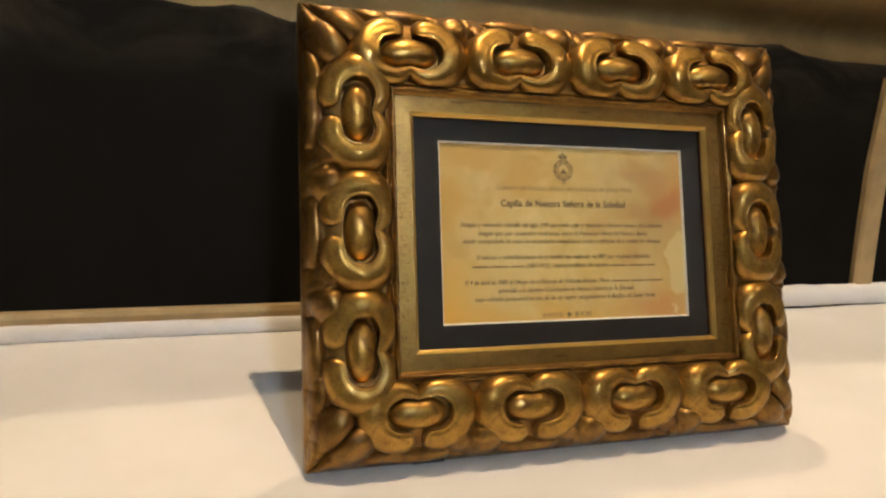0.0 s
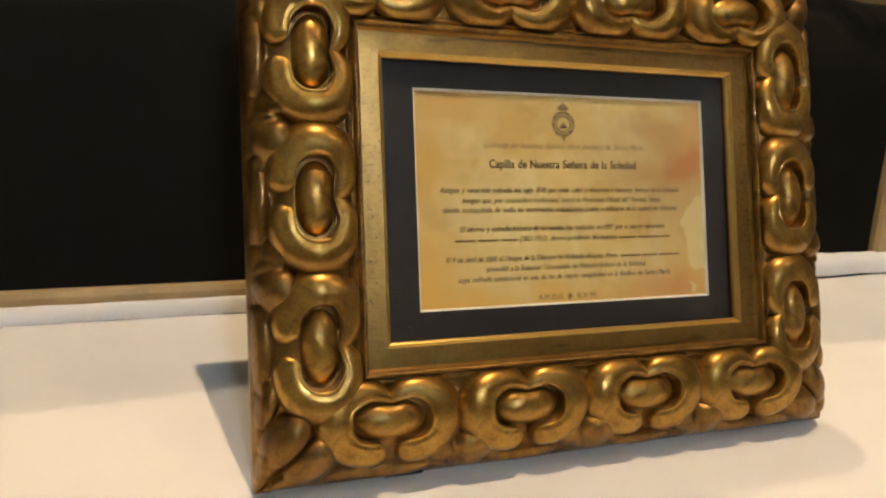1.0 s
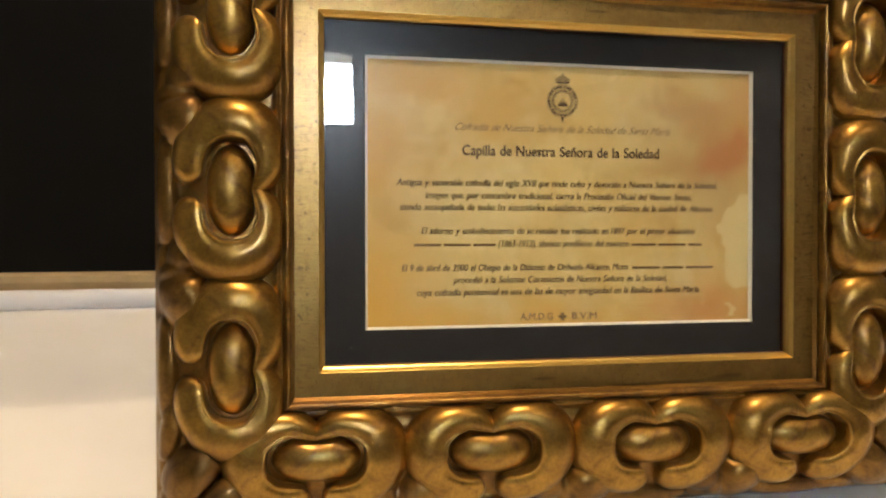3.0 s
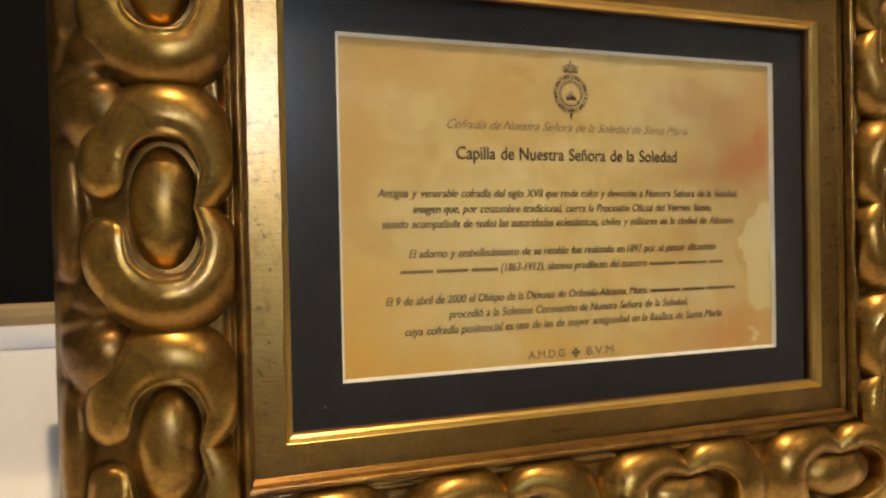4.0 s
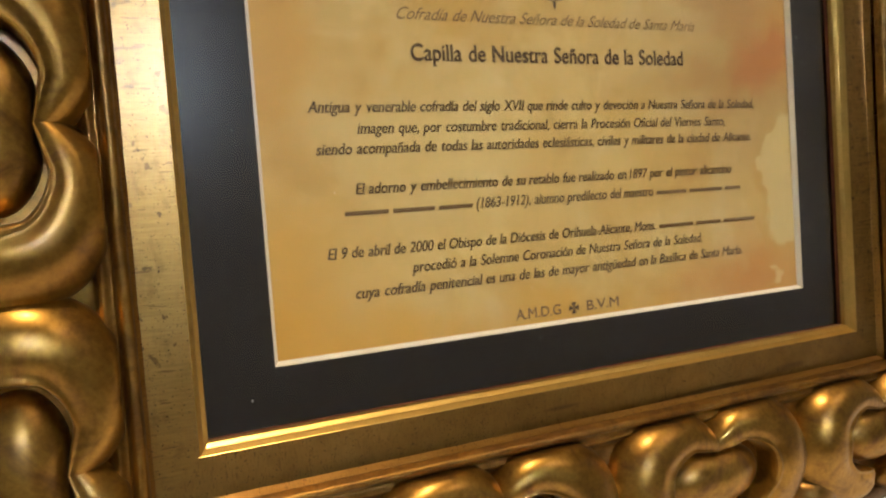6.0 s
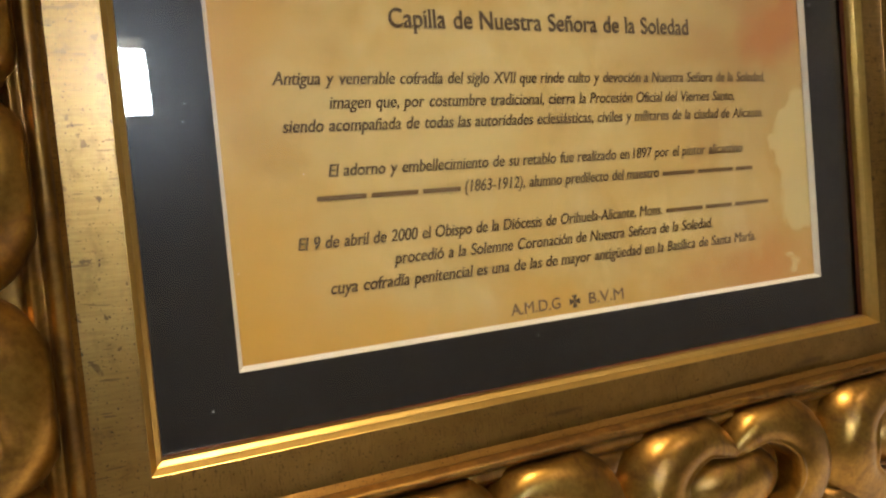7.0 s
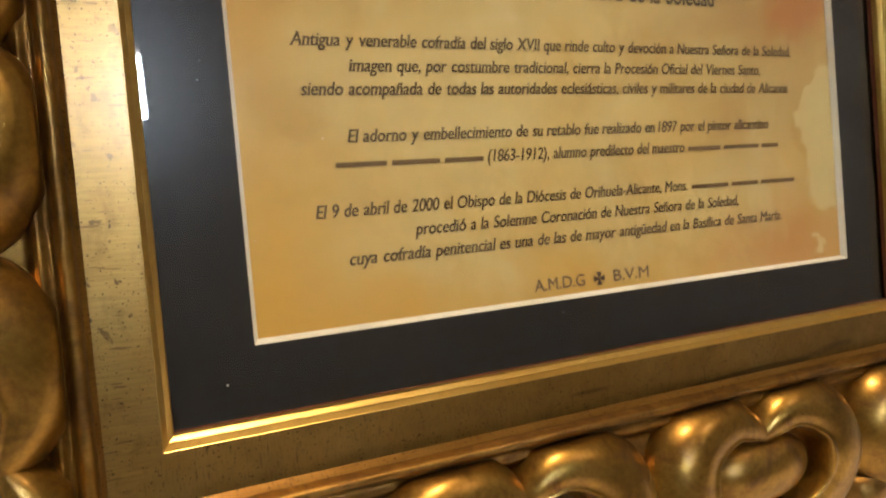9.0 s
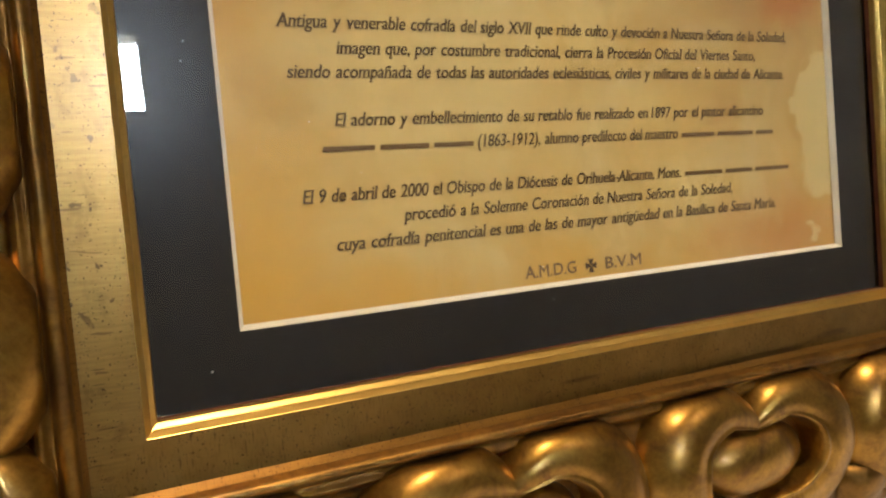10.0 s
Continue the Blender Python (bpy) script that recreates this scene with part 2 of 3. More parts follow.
def glazing():
    m, nt, bsdf = material("picture_glass")
    nt.nodes.remove(bsdf)
    facing = node(nt, "ShaderNodeLayerWeight", Blend=0.5).outputs["Facing"]
    schlick = maths(nt, "MULTIPLY_ADD", maths(nt, "POWER", facing, 5.0), 0.96, 0.04)
    sharp = node(nt, "ShaderNodeBsdfGlossy", Roughness=0.012)
    hazy = node(nt, "ShaderNodeBsdfGlossy", Roughness=0.25)
    gloss = nt.nodes.new("ShaderNodeMixShader")
    gloss.inputs[0].default_value = 0.16
    nt.links.new(sharp.outputs[0], gloss.inputs[1])
    nt.links.new(hazy.outputs[0], gloss.inputs[2])
    clear = nt.nodes.new("ShaderNodeBsdfTransparent")
    clear.inputs[0].default_value = (0.95, 0.96, 0.95, 1)
    mix = nt.nodes.new("ShaderNodeMixShader")
    nt.links.new(schlick, mix.inputs[0])
    nt.links.new(clear.outputs[0], mix.inputs[1])
    nt.links.new(gloss.outputs[0], mix.inputs[2])
    nt.links.new(mix.outputs[0], nt.nodes["Material Output"].inputs[0])
    return m


GLASS = glazing()


def glow(name, colour, strength):
    m, nt, bsdf = material(name)
    bsdf.inputs["Base Color"].default_value = (0, 0, 0, 1)
    bsdf.inputs["Emission Color"].default_value = (*colour, 1)
    bsdf.inputs["Emission Strength"].default_value = strength
    return m


SKY = glow("bright_sky", (0.72, 0.85, 1.0), 185.0)
BULB = glow("lamp_face", WARM, 30.0)

# ---- mesh helpers ----


def meshed(name, bm, mat, smooth=True):
    me = bpy.data.meshes.new(name)
    bmesh.ops.recalc_face_normals(bm, faces=bm.faces)
    bm.to_mesh(me)
    bm.free()
    me.materials.append(mat)
    if smooth:
        me.shade_smooth()
    return me


def part(name, bm, mat, parent=None, label="", m=None, smooth=True):
    me = bm if isinstance(bm, bpy.types.Mesh) else meshed(name, bm, mat, smooth)
    ob = new(name, me)
    if m is not None:
        ob.matrix_basis = m
    ob.parent = parent
    return tagged(ob, label)


def thing(name, m, label, category, group="", kind=""):
    ob = new(name)
    ob.empty_display_size = 0.05
    ob.matrix_basis = m
    return tagged(ob, label, category, group, kind)


def box(bm, x0, x1, y0, y1, z0, z1, bevel=0.0):
    made = bmesh.ops.create_cube(bm, size=1, matrix=Matrix.Translation(((x0 + x1) / 2, (y0 + y1) / 2, (z0 + z1) / 2)) @ Matrix.Diagonal((x1 - x0, y1 - y0, z1 - z0, 1)))
    if bevel:
        edges = {e for v in made["verts"] for e in v.link_edges}
        bmesh.ops.bevel(bm, geom=list(edges), offset=bevel, segments=2, profile=0.5, affect="EDGES")
    return bm


def slab(name, x0, x1, y0, y1, z0, z1, mat, parent=None, label="", bevel=0.0):
    return part(name, box(bmesh.new(), x0, x1, y0, y1, z0, z1, bevel), mat, parent, label, None, False)


def grid_mesh(bm, rows, closed=False):
    """Quads between rows of points; closed joins each row's ends."""
    vs = [[bm.verts.new(p) for p in row] for row in rows]
    for a, b in zip(vs, vs[1:]):
        n = len(a)
        for i in range(n if closed else n - 1):
            j = (i + 1) % n
            bm.faces.new((a[i], a[j], b[j], b[i]))
    return vs


def spline(points, count):
    """Catmull-Rom through points of any dimension."""
    pts = [np.array(p, float) for p in points]
    pts = [2 * pts[0] - pts[1]] + pts + [2 * pts[-1] - pts[-2]]
    out = []
    for k in range(count):
        u = k / (count - 1) * (len(pts) - 3)
        i = min(int(u), len(pts) - 4)
        f = u - i
        p0, p1, p2, p3 = pts[i:i + 4]
        out.append(0.5 * (2 * p1 + (p2 - p0) * f + (2 * p0 - 5 * p1 + 4 * p2 - p3) * f * f + (3 * p1 - p0 - 3 * p2 + p3) * f ** 3))
    return out


# ---- the room ----
tagged(slab("floor", -4.2, 4.2, -7.2, 2.6, -0.1, 0.0, STONE), "worn stone church floor", "floor", kind="structure")
tagged(slab("ceiling", -4.2, 4.2, -7.2, 2.6, 7.5, 7.6, PLASTER), "cream plaster ceiling", "ceiling", kind="structure")
tagged(slab("wall_west", -4.2, -4.0, -7.0, 2.4, 0.0, 7.5, PLASTER), "cream plaster wall", "wall", kind="structure")
tagged(slab("wall_east", 4.0, 4.2, -7.0, 2.4, 0.0, 7.5, PLASTER), "cream plaster wall", "wall", kind="structure")
tagged(slab("wall_north", -4.2, 4.2, 2.4, 2.6, 0.0, 7.5, PLASTER), "cream plaster wall behind the altar", "wall", kind="structure")

# The wall behind the camera, with one tall window.
WIN_X0, WIN_X1, WIN_Z0, WIN_Z1 = -0.15, 0.33, 5.44, 6.48
bm = bmesh.new()
box(bm, -4.2, WIN_X0, -7.2, -7.0, 0, 7.5)
box(bm, WIN_X1, 4.2, -7.2, -7.0, 0, 7.5)
box(bm, WIN_X0, WIN_X1, -7.2, -7.0, 0, WIN_Z0)
box(bm, WIN_X0, WIN_X1, -7.2, -7.0, WIN_Z1, 7.5)
tagged(part("wall_south", bm, PLASTER, None, "", None, False), "cream plaster wall with a small high window", "wall", kind="structure")
window = thing("window_1", pose(0, -7.1, 0), "small high window with bright daylight behind", "window", kind="structure")
slab("window_bar", WIN_X0, WIN_X1, -0.02, 0.02, WIN_Z0 + 0.06, WIN_Z0 + 0.085, IRON, window, "dark iron bar")
bm = bmesh.new()
rng = random.Random(9)
for k in range(420):
    x = rng.uniform(WIN_X0 - 0.25, WIN_X1 + 0.25)
    top = WIN_Z0 - 0.02 + 0.10 * noise.noise(Vector((x * 5, 0, 2))) + 0.05 * noise.noise(Vector((x * 17, 3, 2)))
    z = top - rng.random() ** 2 * 0.3 + (0.06 if k % 11 == 0 else 0.0)
    m = Matrix.Translation((x, rng.uniform(-0.12, 0.12), z)) @ Euler([rng.uniform(0, 6.3) for _ in range(3)]).to_matrix().to_4x4()
    w = rng.uniform(0.02, 0.045)
    bm.faces.new([bm.verts.new(m @ Vector(p)) for p in ((0, -w, 0), (w * 0.5, 0, 0.004), (0, w, 0), (-w * 0.5, 0, 0.004))])
tree = thing("tree", pose(0, -7.42, 0), "dark leafy treetop outside the high window", "tree")
tagged(part("crown", bm, FOLIAGE, tree, "", None, False), kind="stuff")
slab("trunk", 0.08, 0.16, -0.04, 0.04, 0.0, WIN_Z0 - 0.1, BACKING, tree, "", 0.01)
tagged(slab("backdrop", -1.6, 1.4, -7.6, -7.58, 4.6, 7.4, SKY), "bright bluish sky outside the window", "sky", kind="structure")

for place in (SPOT_A, SPOT_B, SPOT_C):
    aim = Vector((0.0, 0.03, TABLE)) - place
    fix = thing("ceiling_spotlight", Matrix.Translation(place - aim.normalized() * 0.05) @ aim.to_track_quat("-Z", "Y").to_matrix().to_4x4(), "small white metal spotlight on a thin rod", "spotlight", "spotlights over the table")
    bm = bmesh.new()
    prof = [(0.018, 0.10), (0.036, 0.095), (0.040, 0.06), (0.043, -0.03), (0.047, -0.035), (0.047, -0.045), (0.041, -0.045), (0.038, 0.0), (0.02, 0.03)]
    grid_mesh(bm, [[(r * math.cos(a * math.tau / 28), r * math.sin(a * math.tau / 28), z) for a in range(28)] for r, z in prof], True)
    part("lamp_housing", bm, LAMP_METAL, fix)
    up = fix.matrix_basis.inverted().to_3x3() @ Vector((0, 0, 1))
    bm = bmesh.new()
    bmesh.ops.create_cone(bm, cap_ends=True, segments=10, radius1=0.007, radius2=0.007, depth=7.5 - place.z, matrix=Matrix.Translation(Vector((0, 0, 0.06)) + up * (7.5 - place.z) / 2) @ up.to_track_quat("Z", "Y").to_matrix().to_4x4())
    part("rod", bm, LAMP_METAL, fix)

# ---- table with its cloth ----
table = thing("table", pose(0, 0, 0), "wooden side table hidden under a white cloth", "table")
slab("tabletop", -0.95, 0.95, -0.62, 0.20, TABLE - 0.045, TABLE - 0.008, BACKING, table, "", 0.003)
for sx in (-0.88, 0.88):
    for y0 in (-0.56, 0.12):
        slab("leg", sx - 0.03, sx + 0.03, y0, y0 + 0.06, 0.0, TABLE - 0.045, BACKING, table, "", 0.004)

bm = bmesh.new()
rows = []
for j in range(64):
    v = j / 63
    y = -0.64 + v * 0.857
    row = []
    for i in range(150):
        x = -0.97 + i / 149 * 1.94
        z = TABLE - 0.003 + 0.0022 * noise.noise(Vector((x * 3.2, y * 4.0, 0.3))) + 0.0012 * noise.noise(Vector((x * 11 + y * 6, y * 12, 4)))
        z += 0.0016 * math.exp(-((y - 0.17 - 0.05 * math.sin(x * 5 + 1)) / 0.012) ** 2) * (0.5 + 0.5 * noise.noise(Vector((x * 4, 1, 9))))
        near = max(0.0, 1 - max(abs(x) / 0.26, abs(y - 0.02) / 0.11))
        z += (TABLE - 0.0004 - z) * min(1, near * 4)
        row.append((x, y, z))
    rows.append(row)
front = [(x, y - 0.012, TABLE - 0.016) for x, y, z in rows[0]]
drop = [(x, -0.655 + 0.012 * math.sin(x * 17), TABLE - 0.55) for x, y, z in rows[0]]
grid_mesh(bm, [drop, front] + rows)
cloth = part("tablecloth", bm, COTTON)
tagged(cloth, "white cotton cloth spread smooth over the table", "tablecloth")

# The cloth's far edge is rolled into a soft hem against the panel.
bm = bmesh.new()
rings = []
for i in range(260):
    x = -0.97 + i / 259 * 1.94
    swell = 0.5 + 0.5 * math.tanh((x - 0.16) / 0.07)
    r = 0.0064 + 0.0040 * swell + 0.0008 * noise.noise(Vector((x * 30, 0, 7))) + 0.0010 * noise.noise(Vector((x * 9, 2, 7)))
    yc = 0.2105 + 0.012 * x + 0.006 * swell + 0.0012 * noise.noise(Vector((x * 22, 5, 1)))
    zc = TABLE + 0.0046 + 0.006 * swell + 0.0007 * noise.noise(Vector((x * 26, 1, 3)))
    rings.append([(x, yc + r * (0.8 + 0.25 * swell) * math.cos(a * math.tau / 16), zc + r * (1.25 + 0.1 * swell) * math.sin(a * math.tau / 16)) for a in range(16)])
grid_mesh(bm, rings, True)
part("rolled_hem", bm, COTTON, cloth, "soft rolled hem")

# ---- black panel behind the table ----
panel = thing("retable", pose(0, 0.220, 0, 0, 0, 0.7), "black painted wooden retable with gold mouldings", "retable")


CREST = ((-1.3, 0.296), (-0.6, 0.325), (-0.40, 0.318), (-0.32, 0.298), (-0.273, 0.2935), (-0.236, 0.2985), (-0.193, 0.288), (-0.05, 0.296), (0.15, 0.303), (0.317, 0.307), (0.347, 0.311), (0.366, 0.3025), (0.431, 0.298), (0.489, 0.299), (0.8, 0.304), (1.3, 0.298))


def crest(x):
    """The board's scalloped upper edge."""
    for (x0, z0), (x1, z1) in zip(CREST, CREST[1:]):
        if x <= x1:
            f = (x - x0) / (x1 - x0)
            return TABLE + z0 + (z1 - z0) * f * f * (3 - 2 * f)
    return TABLE + CREST[-1][1]


bm = bmesh.new()
xs = [-1.3 + i / 160 * 2.6 for i in range(161)]
grid_mesh(bm, [[(x, 0.004, 0.0) for x in xs], [(x, 0.004, crest(x) - 0.004) for x in xs], [(x, 0.008, crest(x)) for x in xs], [(x, 0.026, crest(x)) for x in xs], [(x, 0.028, 0.0) for x in xs]])
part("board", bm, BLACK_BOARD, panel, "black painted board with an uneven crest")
bm = bmesh.new()
prof = [(0.005, -0.012), (-0.001, -0.011), (-0.003, 0.0), (-0.003, 0.0160), (-0.001, 0.0205), (0.005, 0.0215)]
grid_mesh(bm, [[(x, y, TABLE + z) for y, z in prof] for x in (-1.28, 0.30)])
part("rail", bm, TRIM_GOLD, panel, "matt gold bottom rail", None, False)
bm = bmesh.new()
prof = [(0.527, 0.005), (0.528, -0.002), (0.532, -0.006), (0.555, -0.006), (0.560, -0.002), (0.561, 0.005)]
grid_mesh(bm, [[(x - lean, y, z) for x, y in prof] for z, lean in ((TABLE + 0.0, -0.012), (TABLE + 0.105, 0.0080), (TABLE + 0.178, 0.0200), (TABLE + 0.285, 0.0290))])
part("stile", bm, TRIM_GOLD, panel, "matt gold leaning strip", None, False)

# Gilded altar step, higher and further back.
step = thing("altar_step", pose(0, 0.288, 0), "dull gilded wooden altar step with a scalloped moulding", "altar step")
bm = bmesh.new()
prof = spline([(0.06, 0.0), (0.02, 0.20), (-0.01, 0.28), (0.01, 0.33), (-0.02, 0.37), (-0.03, 0.42), (0.02, 0.45), (0.10, 0.46)], 40)
grid_mesh(bm, [[(x, y + 0.012 * abs(math.sin(x * 9)) * (z > 0.25), (TABLE + z) if z > 0.01 else 0.0) for y, z in prof] for x in xs])
part("moulding", bm, ALTAR_GOLD, step)
slab("step_body", -1.3, 1.3, 0.08, 0.60, 0.0, TABLE + 0.455, ALTAR_GOLD, step)

# ---- the framed text ----
IN_XL, IN_XR, IN_Z0, IN_Z1 = -0.1398, 0.1367, -0.0316, 0.1667
IN_X, MID_X = (IN_XR - IN_XL) / 2, (IN_XR + IN_XL) / 2
MID_Z = (IN_Z0 + IN_Z1) / 2
WIDE = 0.0640
frame_thing = thing("picture_frame", STAND, "ornate carved gilt frame leaning back on the white cloth", "picture frame")


def side_pose(side):
    """Maps a rail's own axes (x along, y outward from the picture, z off the wall) to the frame."""
    if side == "bottom":
        return Matrix(((1, 0, 0, MID_X), (0, 0, -1, 0), (0, -1, 0, IN_Z0), (0, 0, 0, 1)))
    if side == "top":
        return Matrix(((-1, 0, 0, MID_X), (0, 0, -1, 0), (0, 1, 0, IN_Z1), (0, 0, 0, 1)))
    if side == "left":
        return Matrix(((0, -1, 0, IN_XL), (0, 0, -1, 0), (-1, 0, 0, MID_Z), (0, 0, 0, 1)))
    return Matrix(((0, 1, 0, IN_XR), (0, 0, -1, 0), (1, 0, 0, MID_Z), (0, 0, 0, 1)))


SIDES = {"bottom": IN_X, "top": IN_X, "left": (IN_Z1 - IN_Z0) / 2, "right": (IN_Z1 - IN_Z0) / 2}


def mitred(prof, half, count=2, at=0.0):
    """A strip of profile (outward, height) with 45 degree ends."""
    bm = bmesh.new()
    rows = []
    for k in range(count):
        f = -1 + 2 * k / (count - 1)
        rows.append([(f * (half + b), b, h) for b, h in prof])
    grid_mesh(bm, rows)
    return bm


PITCH_X, PITCH_Z = 0.0848, 0.0825
BODY = spline([(0.0, 0.0128), (0.0008, 0.0152), (0.0022, 0.0158), (0.0034, 0.0146), (0.0042, 0.0128), (0.0052, 0.0128), (0.0064, 0.0136), (0.0076, 0.0128), (0.0095, 0.0112), (0.016, 0.0122), (0.028, 0.0130), (0.040, 0.0112), (0.050, 0.0078), (0.058, 0.0040), (0.0625, 0.0012), (0.0640, -0.002)], 110)
SLIP = [(-0.0124, 0.0094), (-0.0010, 0.0092), (0.0004, 0.0114)]
LIP_EDGE = [(-0.0153, 0.0030), (-0.0152, 0.0046)]
LIP_FORM = spline([(-0.0152, 0.0046), (-0.0151, 0.0060), (-0.0149, 0.0065), (-0.0144, 0.0069), (-0.0139, 0.0073), (-0.0137, 0.0074), (-0.0135, 0.0079), (-0.0130, 0.0086), (-0.0126, 0.0092), (-0.0124, 0.0094)], 30)


def dome(u, v, cu, cv, ru, rv, high, turn=0.0):
    c, s = math.cos(turn), math.sin(turn)
    x, y = ((u - cu) * c + (v - cv) * s) / ru, ((v - cv) * c - (u - cu) * s) / rv
    d = 1 - x * x - y * y
    return high * d ** 0.55 if d > 0 else 0.0


def relief(a, b, half, count, pitch):
    """Carved leaves of a rail's outer half: petals between the scrolls, long leaves under them, fanned petals at the mitres."""
    if b < 0.024:
        return 0.0
    best = 0.0
    for k in range(count):
        u = a - (k - (count - 1) / 2) * pitch
        if abs(u) < 0.85 * pitch:
            best = max(best, dome(u, b, 0.0, 0.0595, 0.0245, 0.0075, 0.0052), dome(u, b, -0.0185, 0.0585, 0.0110, 0.0060, 0.0040, 0.5))
            if k < count - 1:
                w = u - pitch / 2
                best = max(best, dome(w, b, 0.0070, 0.0505, 0.0165, 0.0130, 0.0100, -0.45), dome(w, b, -0.0105, 0.0475, 0.0105, 0.0105, 0.0068, 0.6))
                best -= 0.0030 * math.exp(-((w + 0.0020 - 0.25 * (b - 0.05)) / 0.0026) ** 2) * min(1.0, max(0.0, (b - 0.036) / 0.006))
    e = half + b - abs(a)
    if abs(a) > half - 0.004:
        u = abs(a) - half
        best = max(best, dome(u, b, 0.0330, 0.0475, 0.0190, 0.0120, 0.0095, 0.70), dome(u, b, 0.0130, 0.0580, 0.0150, 0.0075, 0.0060, 0.25), dome(u, b, 0.0450, 0.0590, 0.0150, 0.0075, 0.0055, 0.55))
        best -= 0.0020 * math.exp(-(e / 0.0011) ** 2) * (b > 0.026)
    edge = min(1.0, max(0.0, (0.0638 - b) / 0.0030))
    return best * edge ** 0.5


def scallop(a, b, half, count, pitch):
    """How far the leaves push a rail's outer edge outward."""
    f = min(1.0, max(0.0, (b - 0.050) / 0.013))
    if f == 0.0 or abs(a) > half + 0.055:
        return 0.0
    u = (a / pitch + (count - 1) / 2) % 1.0
    u = u - 1 if u > 0.5 else u
    wave = max(0.0, 1 - (u / 0.29) ** 2) ** 0.5 + 0.7 * max(0.0, 1 - ((abs(u) - 0.5) / 0.19) ** 2) ** 0.5 - 1.15
    return 0.0022 * f * f * wave


def carved_rail(half, count, pitch):
    bm = bmesh.new()
    n = int(2 * (half + WIDE) / 0.0007)
    rows = []
    for b, h in BODY:
        b = float(b)
        row = []
        for i in range(n + 1):
            a = (-1 + 2 * i / n) * (half + b)
            row.append((a, b + scallop(a, b, half, count, pitch), float(h) + relief(a, b, half, count, pitch)))
        rows.append(row)
    ends = [((-1 + 2 * i / n) * (half + WIDE)) for i in range(n + 1)]
    rows.append([(a, WIDE + 0.0004, -0.0045) for a in ends])
    rows.append([(a, WIDE + 0.0006, -0.0125) for a in ends])
    rows.append([((-1 + 2 * i / n) * (half + 0.002), 0.002, -0.0125) for i in range(n + 1)])
    grid_mesh(bm, rows)
    return bm


for side, half in SIDES.items():
    count, pitch = (4, PITCH_X) if side in ("bottom", "top") else (3, PITCH_Z)
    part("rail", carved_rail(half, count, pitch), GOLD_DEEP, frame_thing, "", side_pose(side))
    slip = part("slip", mitred(SLIP, half, 3), SLIP_H if side in ("bottom", "top") else SLIP_V, frame_thing, "gold-leafed flat inner slip", side_pose(side), False)
    part("lip", mitred(LIP_FORM, half, 3), LIP, slip, "bright gold edge")
    part("inner_edge", mitred(LIP_EDGE, half, 3), BOLE, slip, "thin red-brown inner edge", None, False)


def arm_mesh(sign):
    """One arm of a C-scroll: a fat band from the heart cusp round the bead to a rounded end."""
    path = spline([(-0.0012, 0.0160, 0.0022), (0.0050, 0.0122, 0.0046), (0.0125, 0.0098, 0.0058), (0.0220, 0.0116, 0.0074), (0.0298, 0.0172, 0.0090), (0.0325, 0.0268, 0.0096), (0.0294, 0.0365, 0.0086), (0.0215, 0.0432, 0.0074), (0.0130, 0.0452, 0.0068), (0.0080, 0.0446, 0.0060), (0.0050, 0.0436, 0.0040), (0.0038, 0.0430, 0.0006)], 54)
    shape = spline([(-1.32, -0.75), (-1.24, 0.0), (-1.18, 0.06), (-1.06, 0.06), (-1.01, 0.20), (-0.99, 0.70), (-0.95, 0.90), (-0.88, 0.97), (-0.78, 0.95), (-0.68, 0.94), (-0.35, 1.0), (0.05, 0.98), (0.42, 0.90), (0.78, 0.72), (1.02, 0.50), (1.16, 0.32), (1.24, 0.12), (1.28, -0.20), (1.30, -0.75)], 46)
    bm = bmesh.new()
    rows = []
    for i, p in enumerate(path):
        q = path[min(i + 1, len(path) - 1)] - path[max(i - 1, 0)]
        t = np.array((q[0], q[1])) / (math.hypot(q[0], q[1]) + 1e-9)
        n = np.array((t[1], -t[0]))
        out = p[:2] - np.array((0.0, 0.025))
        if n @ out < 0:
            n = -n
        r = p[2]
        base = 0.0110 - 0.0015 * max(0, (p[1] - 0.03) / 0.02)
        high = 0.0058 + 0.66 * r
        f = min(1.0, max(0.0, (i / (len(path) - 1) - 0.42) / 0.25))
        cup = [(a, h - 0.15 * f * f * (3 - 2 * f) * math.exp(-((a - 0.15) / 0.62) ** 2)) for a, h in shape]
        rows.append([(sign * (p[0] + n[0] * a * r), max(0.0045, p[1] + n[1] * a * r), base + h * high) for a, h in cup])
    grid_mesh(bm, rows)
    bm.faces.new([bm.verts.new(v) for v in rows[-1]])
    return meshed("scroll_arm", bm, GOLD)


def bead_mesh():
    bm = bmesh.new()
    bmesh.ops.create_uvsphere(bm, u_segments=40, v_segments=24, radius=1)
    for v in bm.verts:
        x, y, z = v.co
        pinch = 1 - 0.22 * math.exp(-(x / 0.30) ** 2) if y < 0 else 1 - 0.05 * math.exp(-(x / 0.4) ** 2)
        z = math.copysign(abs(z) ** 0.70, z)
        v.co = (x * 0.0214, y * 0.0118 * pinch + 0.0270, 0.0100 + z * 0.0110)
    return meshed("bead", bm, GOLD)


ARM_R, ARM_L, BEAD = arm_mesh(1), arm_mesh(-1), bead_mesh()


